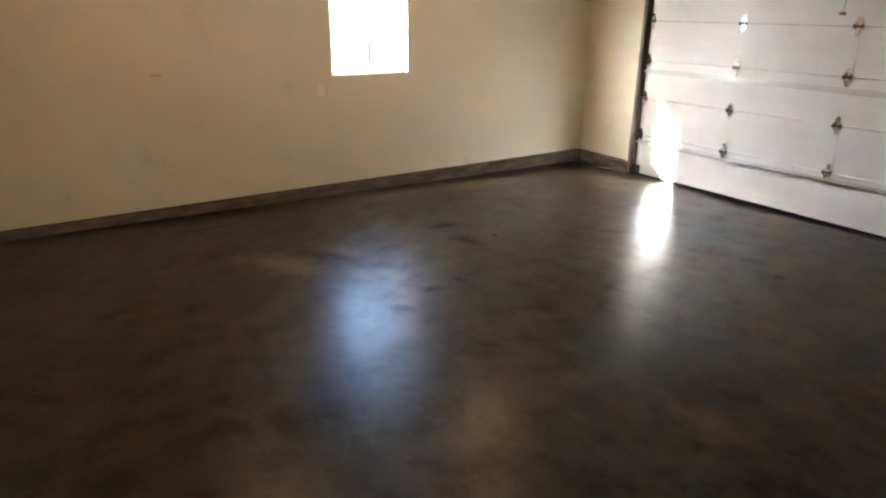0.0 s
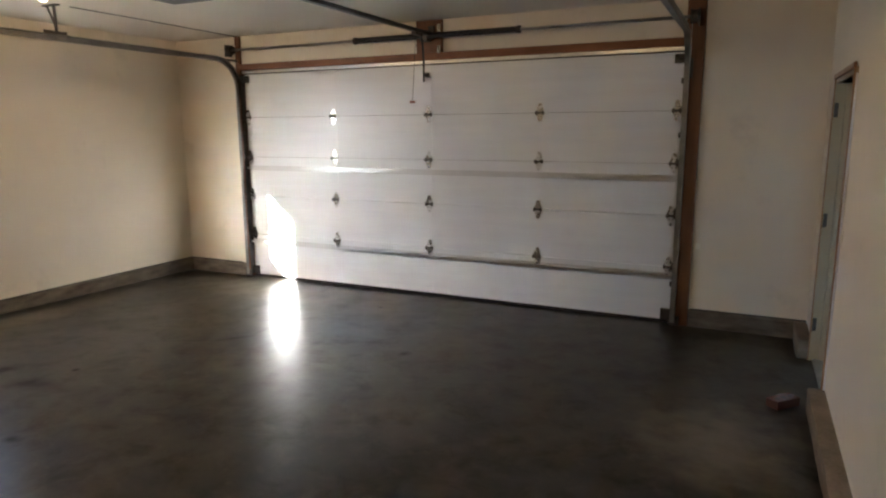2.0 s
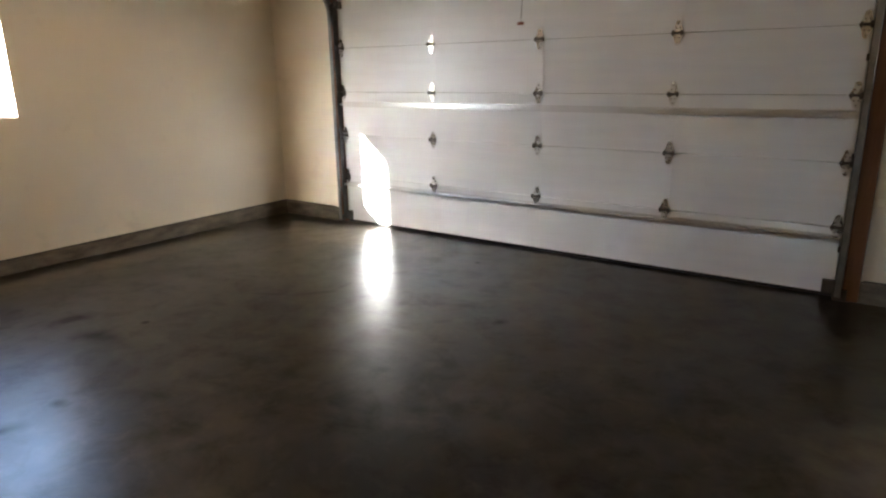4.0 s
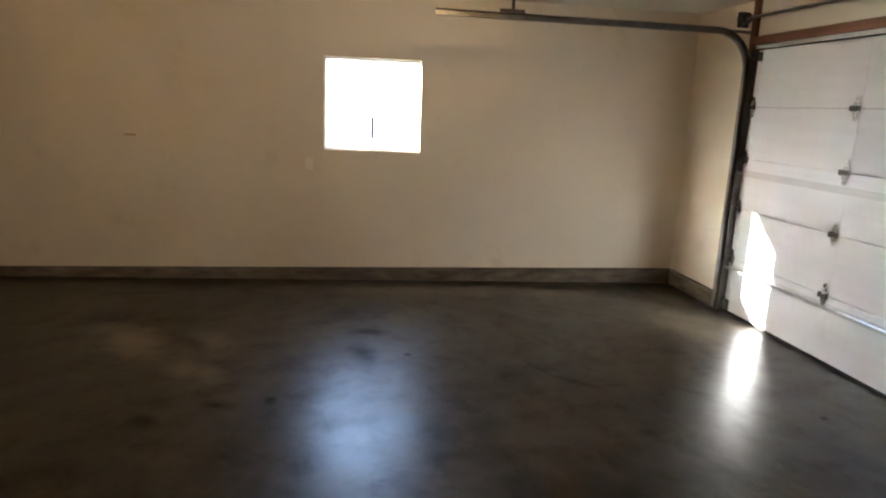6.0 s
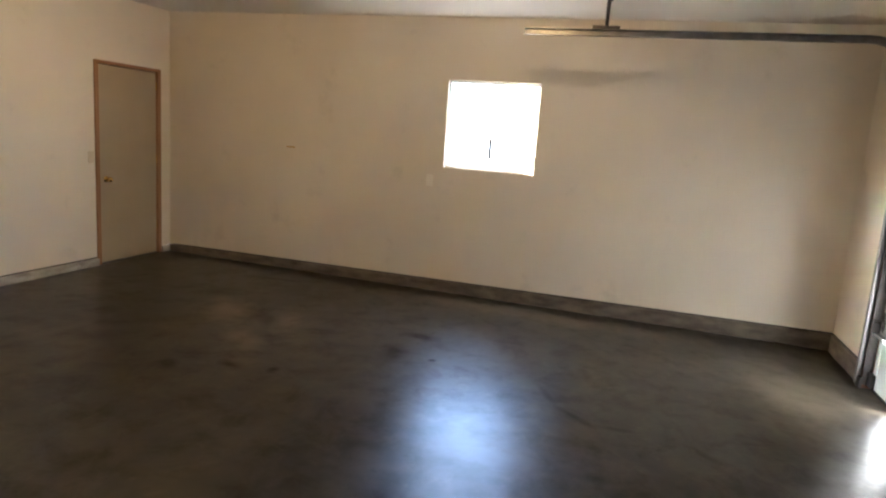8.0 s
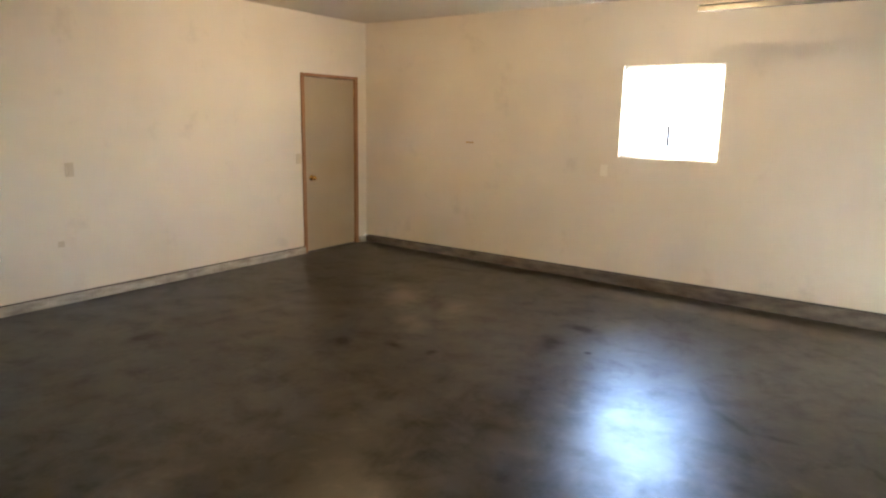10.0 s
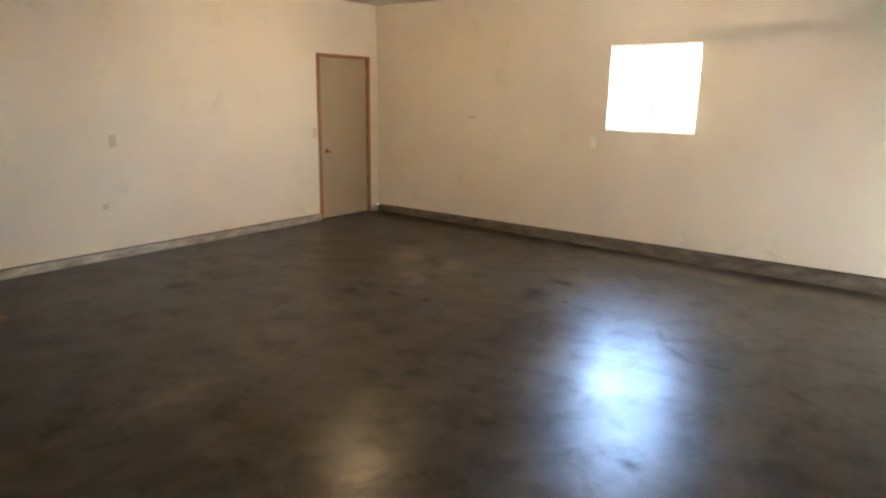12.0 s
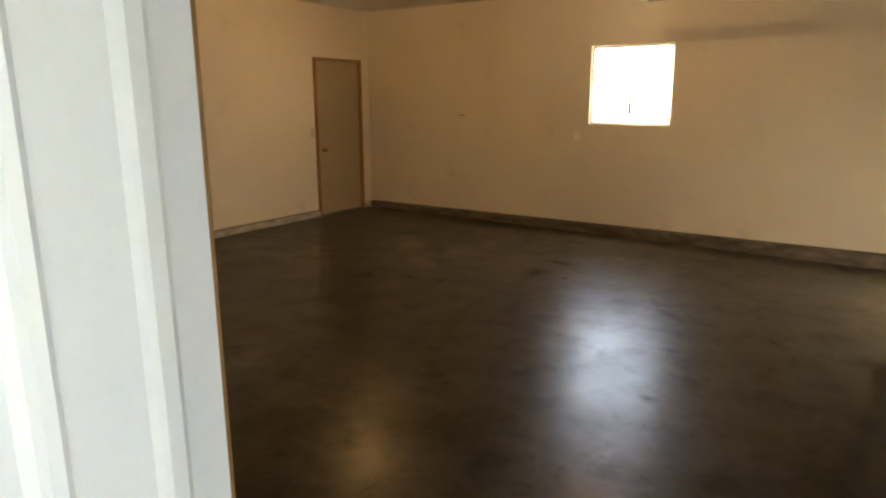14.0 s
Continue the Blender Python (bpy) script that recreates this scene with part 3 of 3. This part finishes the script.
# tracks, one each side
def track(x, s):
    th = thing("door_track", "galvanised steel overhead door track with a hanger", "door track", (x, D, 0), "tracks of the overhead door")
    loc = Matrix.Translation((-x, -D, 0))
    yv, zh, r = D - 0.055, 2.51, 0.32
    path = [(x, yv, 0.03), (x, yv, 1.0), (x, yv, zh - r)]
    path += [(x, yv - r + r * math.cos(a), zh - r + r * math.sin(a)) for a in [math.pi / 2 * i / 10 for i in range(1, 11)]]
    path += [(x, 5.5, zh), (x, 4.21, zh)]
    c = [(-0.010, -0.026), (0.030, -0.026), (0.030, -0.022), (-0.006, -0.022), (-0.006, 0.022), (0.030, 0.022), (0.030, 0.026), (-0.010, 0.026)]
    bm = sweep(B(), path, [(u * -s, v) for u, v in c])
    bmesh.ops.transform(bm, matrix=loc, verts=bm.verts)
    part("rail", bm, TRACK, th)
    bm = box(B(), (x - 0.02, 4.74, zh + 0.026), (x + 0.02, 4.95, zh + 0.032), 0.001)
    box(bm, (x - 0.02, 4.74, zh + 0.026), (x - 0.016, 4.95, zh + 0.06), 0.001)
    bmesh.ops.transform(bm, matrix=loc, verts=bm.verts)
    part("hanger_foot", bm, DARKSTEEL, th)
    bm = B()
    box(bm, (x - 0.012, 4.835, zh + 0.03), (x + 0.012, 4.840, H - 0.006), 0.001)
    box(bm, (x - 0.012, 4.840, zh + 0.03), (x - 0.008, 4.862, H - 0.006), 0.001)
    rod(bm, (x, 4.85, zh + 0.07), (x + s * 0.10, 4.85, H - 0.008), 0.010, 6)
    box(bm, (min(x - s * 0.04, x + s * 0.14), 4.83, H - 0.012), (max(x - s * 0.04, x + s * 0.14), 4.87, H - 0.001), 0.001)
    bmesh.ops.transform(bm, matrix=loc, verts=bm.verts)
    part("hanger", bm, DARKSTEEL, th, "dark angle-iron hanger")
    edge = (x0 if s < 0 else x1) - s * 0.0035
    bm = box(B(), (edge - 0.0015, D - 0.044, 0.03), (edge + 0.0015, YP - 0.003, 2.36), 0.0005)
    bmesh.ops.transform(bm, matrix=loc, verts=bm.verts)
    part("side_angle", bm, DARKSTEEL, th, "dark steel angle along the jamb")
    for z in (0.35, 1.0, 1.65, 2.1):
        bm = box(B(), (min(x - s * 0.012, x - s * 0.05), D - 0.046, z), (max(x - s * 0.012, x - s * 0.036), D - 0.037, z + 0.045), 0.002)
        bmesh.ops.transform(bm, matrix=loc, verts=bm.verts)
        part("wall_clip", bm, DARKSTEEL, th)
    bm = box(B(), (x - 0.003, D - 0.37, zh - 0.012), (x + 0.003, D - 0.039, zh + 0.014), 0.001)
    bmesh.ops.transform(bm, matrix=loc, verts=bm.verts)
    part("top_strap", bm, TRACK, th)
    bm = box(B(), (x - 0.045, D - 0.060, 0.0), (x + 0.045, D - 0.039, 0.085), 0.004)
    bmesh.ops.transform(bm, matrix=loc, verts=bm.verts)
    part("foot_bracket", bm, DARKSTEEL, th, "black foot bracket")
    bm = box(B(), (x - 0.035, D - 0.05, 2.14), (x + 0.035, D - 0.040, 2.30), 0.002)
    bmesh.ops.transform(bm, matrix=loc, verts=bm.verts)
    part("flag_bracket", bm, DARKSTEEL, th)


track(0.968, -1)
track(5.83, 1)

# ---- torsion shaft and spring ----
ts = thing("torsion_spring", "black torsion spring on a thin steel shaft above the door", "spring", (3.4, D - 0.1, 2.625))
loc = Matrix.Translation((-3.4, -(D - 0.1), -2.625))


def tpart(name, bm, material, label="", smooth=False):
    bmesh.ops.transform(bm, matrix=loc, verts=bm.verts)
    return part(name, bm, material, ts, label, smooth)


ys, zs = D - 0.1, 2.625
tpart("shaft", rod(B(), (0.90, ys, zs), (5.90, ys, zs), 0.0125), GALV, "thin galvanised shaft", True)
bm = B()
rings = []
for i in range(81):
    u, r = 2.605 + 1.75 * i / 80, 0.0265 + 0.002 * (i % 2)
    rings.append([bm.verts.new((u, ys + p, zs + q)) for p, q in circle(r, 14)])
for a, b in zip(rings, rings[1:]):
    for i in range(14):
        bm.faces.new((a[i], a[(i + 1) % 14], b[(i + 1) % 14], b[i]))
tpart("coil", bm, BLACK)
for u in (2.59, 4.345):
    tpart("winding_cone", rod(B(), (u, ys, zs), (u + 0.03, ys, zs), 0.034, 14), DARKSTEEL)
bm = box(B(), (3.36, D - 0.13, zs - 0.05), (3.44, D - 0.041, zs + 0.05), 0.004)
tpart("centre_bearing", bm, DARKSTEEL)
for z in (2.50, 2.70):
    bm = box(B(), (3.505, D - 0.043, z - 0.035), (3.545, D - 0.0395, z + 0.035), 0.001)
    box(bm, (3.5405, D - 0.085, z - 0.035), (3.545, D - 0.043, z + 0.035), 0.001)
    tpart("angle_plate", bm, ZINC, "bright zinc angle plate")
for u, s in ((0.93, -1), (5.86, 1)):
    bm = rod(B(), (u - 0.025, ys, zs), (u + 0.025, ys, zs), 0.052, 18)
    rod(bm, (u - 0.03, ys, zs), (u - 0.022, ys, zs), 0.062, 18)
    tpart("cable_drum", bm, DARKSTEEL)
    tpart("end_bracket", box(B(), (u + s * 0.035 - 0.004, D - 0.15, zs - 0.07), (u + s * 0.035 + 0.004, D - 0.04, zs + 0.06), 0.003), DARKSTEEL)
    tpart("lift_cable", rod(B(), (u - s * 0.02, D - 0.05, 0.1), (u - s * 0.02, D - 0.05, zs), 0.0022, 6), GALV)

# ---- opener ----
op = thing("door_opener", "dark ceiling-hung garage door opener with a black rail", "door opener", (3.45, 3.77, 2.435))
loc2 = Matrix.Translation((-3.45, -3.77, -2.435))


def opart(name, bm, material, label="", smooth=False):
    bmesh.ops.transform(bm, matrix=loc2, verts=bm.verts)
    return part(name, bm, material, op, label, smooth)


opart("motor_housing", box(B(), (3.30, 3.55, 2.44), (3.60, 3.95, 2.585), 0.02), MOTOR)
opart("light_lens", box(B(), (3.315, 3.47, 2.45), (3.585, 3.552, 2.575), 0.015), PLASTIC, "ivory light lens")
opart("end_plate", box(B(), (3.585, 3.57, 2.45), (3.61, 3.93, 2.575), 0.008), STAINWOOD)
opart("rail", prism(B(), [(3.428, 2.625), (3.472, 2.625), (3.472, 2.632), (3.456, 2.634), (3.456, 2.662), (3.444, 2.662), (3.444, 2.634), (3.428, 2.632)], "y", 3.80, D - 0.06), BLACK)
opart("rim", box(B(), (3.285, 3.54, 2.475), (3.582, 3.962, 2.50), 0.008), PLASTIC, "ivory rim of the light cover")
opart("rail_bracket", box(B(), (3.42, 3.79, 2.584), (3.48, 3.93, 2.626), 0.003), DARKSTEEL)
opart("header_bracket", box(B(), (3.42, D - 0.07, 2.60), (3.48, D - 0.040, 2.72), 0.004), DARKSTEEL)
for u in (3.33, 3.57):
    opart("hanging_strap", box(B(), (u - 0.015, 3.71, 2.56), (u + 0.015, 3.74, H - 0.001), 0.002), GALV)
opart("trolley", box(B(), (3.425, 6.60, 2.598), (3.475, 6.74, 2.624), 0.004), DARKSTEEL)
bm = sweep(B(), [(3.44, 6.78, 2.60), (3.425, 6.83, 2.55), (3.385, 6.93, 2.40), (3.345, 7.01, 2.20)], [(-0.009, -0.004), (0.009, -0.004), (0.009, 0.004), (-0.009, 0.004)])
opart("door_arm", bm, BLACK)
opart("release_cord", rod(B(), (3.40, 6.66, 1.99), (3.44, 6.66, 2.60), 0.0025, 6), RUBBER)
bm = rod(B(), (3.375, 6.66, 1.99), (3.425, 6.66, 1.99), 0.012, 12)
opart("release_handle", bm, RED, "small red pull handle", True)

# ---- ceiling lamps ----
def ceiling_lamp(x, y, watts):
    th = thing("ceiling_lamp", "bare warm bulb in a white porcelain ceiling holder, lit", "lamp", (x, y, H), "ceiling lamps")
    bm = rod(B(), (0, 0, 0), (0, 0, -0.025), 0.055, 24, 0.05)
    rod(bm, (0, 0, -0.025), (0, 0, -0.05), 0.032, 20, 0.024)
    part("holder", bm, PORCELAIN, th)
    bm = B()
    bmesh.ops.create_uvsphere(bm, u_segments=18, v_segments=12, radius=0.030, matrix=Matrix.Translation((0, 0, -0.105)))
    for v in bm.verts:
        if v.co.z > -0.105:
            k = (v.co.z + 0.105) / 0.030
            v.co.z += 0.028 * k
            v.co.x *= 1 - 0.35 * k
            v.co.y *= 1 - 0.35 * k
    b = part("bulb", bm, BULB, th, "glowing clear bulb", True)
    b.visible_shadow = False
    lamp = new("bulb_light", bpy.data.lights.new("bulb_light", "POINT"))
    lamp.data.energy, lamp.data.color, lamp.data.shadow_soft_size = watts, (1.0, 0.65, 0.31), 0.03
    lamp.location = (0, 0, -0.105)
    lamp.parent = th


ceiling_lamp(1.66, 4.28, 0.47)
# assumed bulb, itself unseen, added to brighten the back wall
ceiling_lamp(2.10, 1.70, 0.70)
ceiling_lamp(4.90, 4.10, 0.40)

# ---- small fixtures ----
def plate(name, label, category, place, out, w, h, slots):
    """A wall plate with its switch or sockets; out: the wall's normal along x or y."""
    th = thing(name, label, category, place)
    th.rotation_euler = (0, 0, math.atan2(out[1], out[0]))
    stuff = TANPLASTIC if out == (0, 1) else PLASTIC
    part("cover_plate", box(B(), (0.0005, -w / 2, -h / 2), (0.007, w / 2, h / 2), 0.003), stuff, th)
    for z, dz in slots:
        part("toggle" if len(slots) == 1 else "socket", box(B(), (0.006, -0.012, z - dz), (0.013, 0.012, z + dz), 0.003), stuff, th)
    return th


plate("wall_outlet", "ivory outlet plate on the window wall", "outlet", (0, 3.18, 1.18), (1, 0), 0.072, 0.115, ((0.022, 0.015), (-0.022, 0.015)))
plate("wall_outlet", "aged tan outlet plate on the back wall", "outlet", (3.65, 0, 1.19), (0, 1), 0.068, 0.115, ((0.022, 0.015), (-0.022, 0.015)))
plate("light_switch", "aged tan switch plate beside the tan door", "switch", (1.14, 0, 1.18), (0, 1), 0.072, 0.115, ((0, 0.012),))
plate("cable_plate", "small aged tan plate low on the back wall", "wall plate", (3.77, 0, 0.58), (0, 1), 0.05, 0.05, ((0, 0.010),))
plate("doorbell_button", "small ivory button beside the side door", "button", (W, 5.37, 1.11), (-1, 0), 0.045, 0.09, ((0, 0.012),))
plate("wall_button", "small white button beside the overhead door", "button", (5.99, D, 0.72), (0, -1), 0.04, 0.05, ((0, 0.010),))

hk = thing("wall_hook", "small brass hook strip screwed to the window wall", "hook", (0, 1.575, 1.40))
part("strip", box(B(), (0.0005, -0.05, -0.009), (0.010, 0.05, 0.009), 0.002), HOOKBRASS, hk)
for q in (-0.035, 0.0, 0.035):
    part("peg", rod(B(), (0.008, q, 0), (0.03, q, 0.006), 0.004, 8), BRASS, hk)

bm = B()
sweep(bm, [(0.98, 4.97, H - 0.004), (0.99, 5.6, H - 0.005), (0.97, 6.3, H - 0.004), (0.96, D - 0.045, H - 0.006)], circle(0.004, 6))
tagged(part("ceiling_cable", bm, DARKSTEEL, None), "thin dark cable stapled along the ceiling", "cable")

# brick; dark discs on top paint the shade in its three core holes
def loose_brick():
    bm = box(B(), (-0.095, -0.044, 0), (0.095, 0.044, 0.055), 0.005)
    ob = part("brick", bm, BRICK, None)
    holes = B()
    for q in (-0.055, 0, 0.055):
        rod(holes, (q, 0, 0.0552), (q, 0, 0.0559), 0.015, 14)
    part("hole_shade_disc", holes, GAPSHADE, ob)
    ob.location = (6.65, 5.42, fz(5.42) + 0.001)
    ob.rotation_euler = (0, 0, radians(48))
    return tagged(ob, "loose red brick with core holes lying on the floor", "brick")


loose_brick()

bm = box(B(), (5.06, 0.18, 0.0), (6.28, 1.19, 0.018), 0.002)
ply = part("plywood_sheet", bm, PLY, None)
for v in ply.data.vertices:
    v.co.z += fz(v.co.y) + 0.001
tagged(ply, "thin worn plywood sheet lying on the concrete floor", "board")
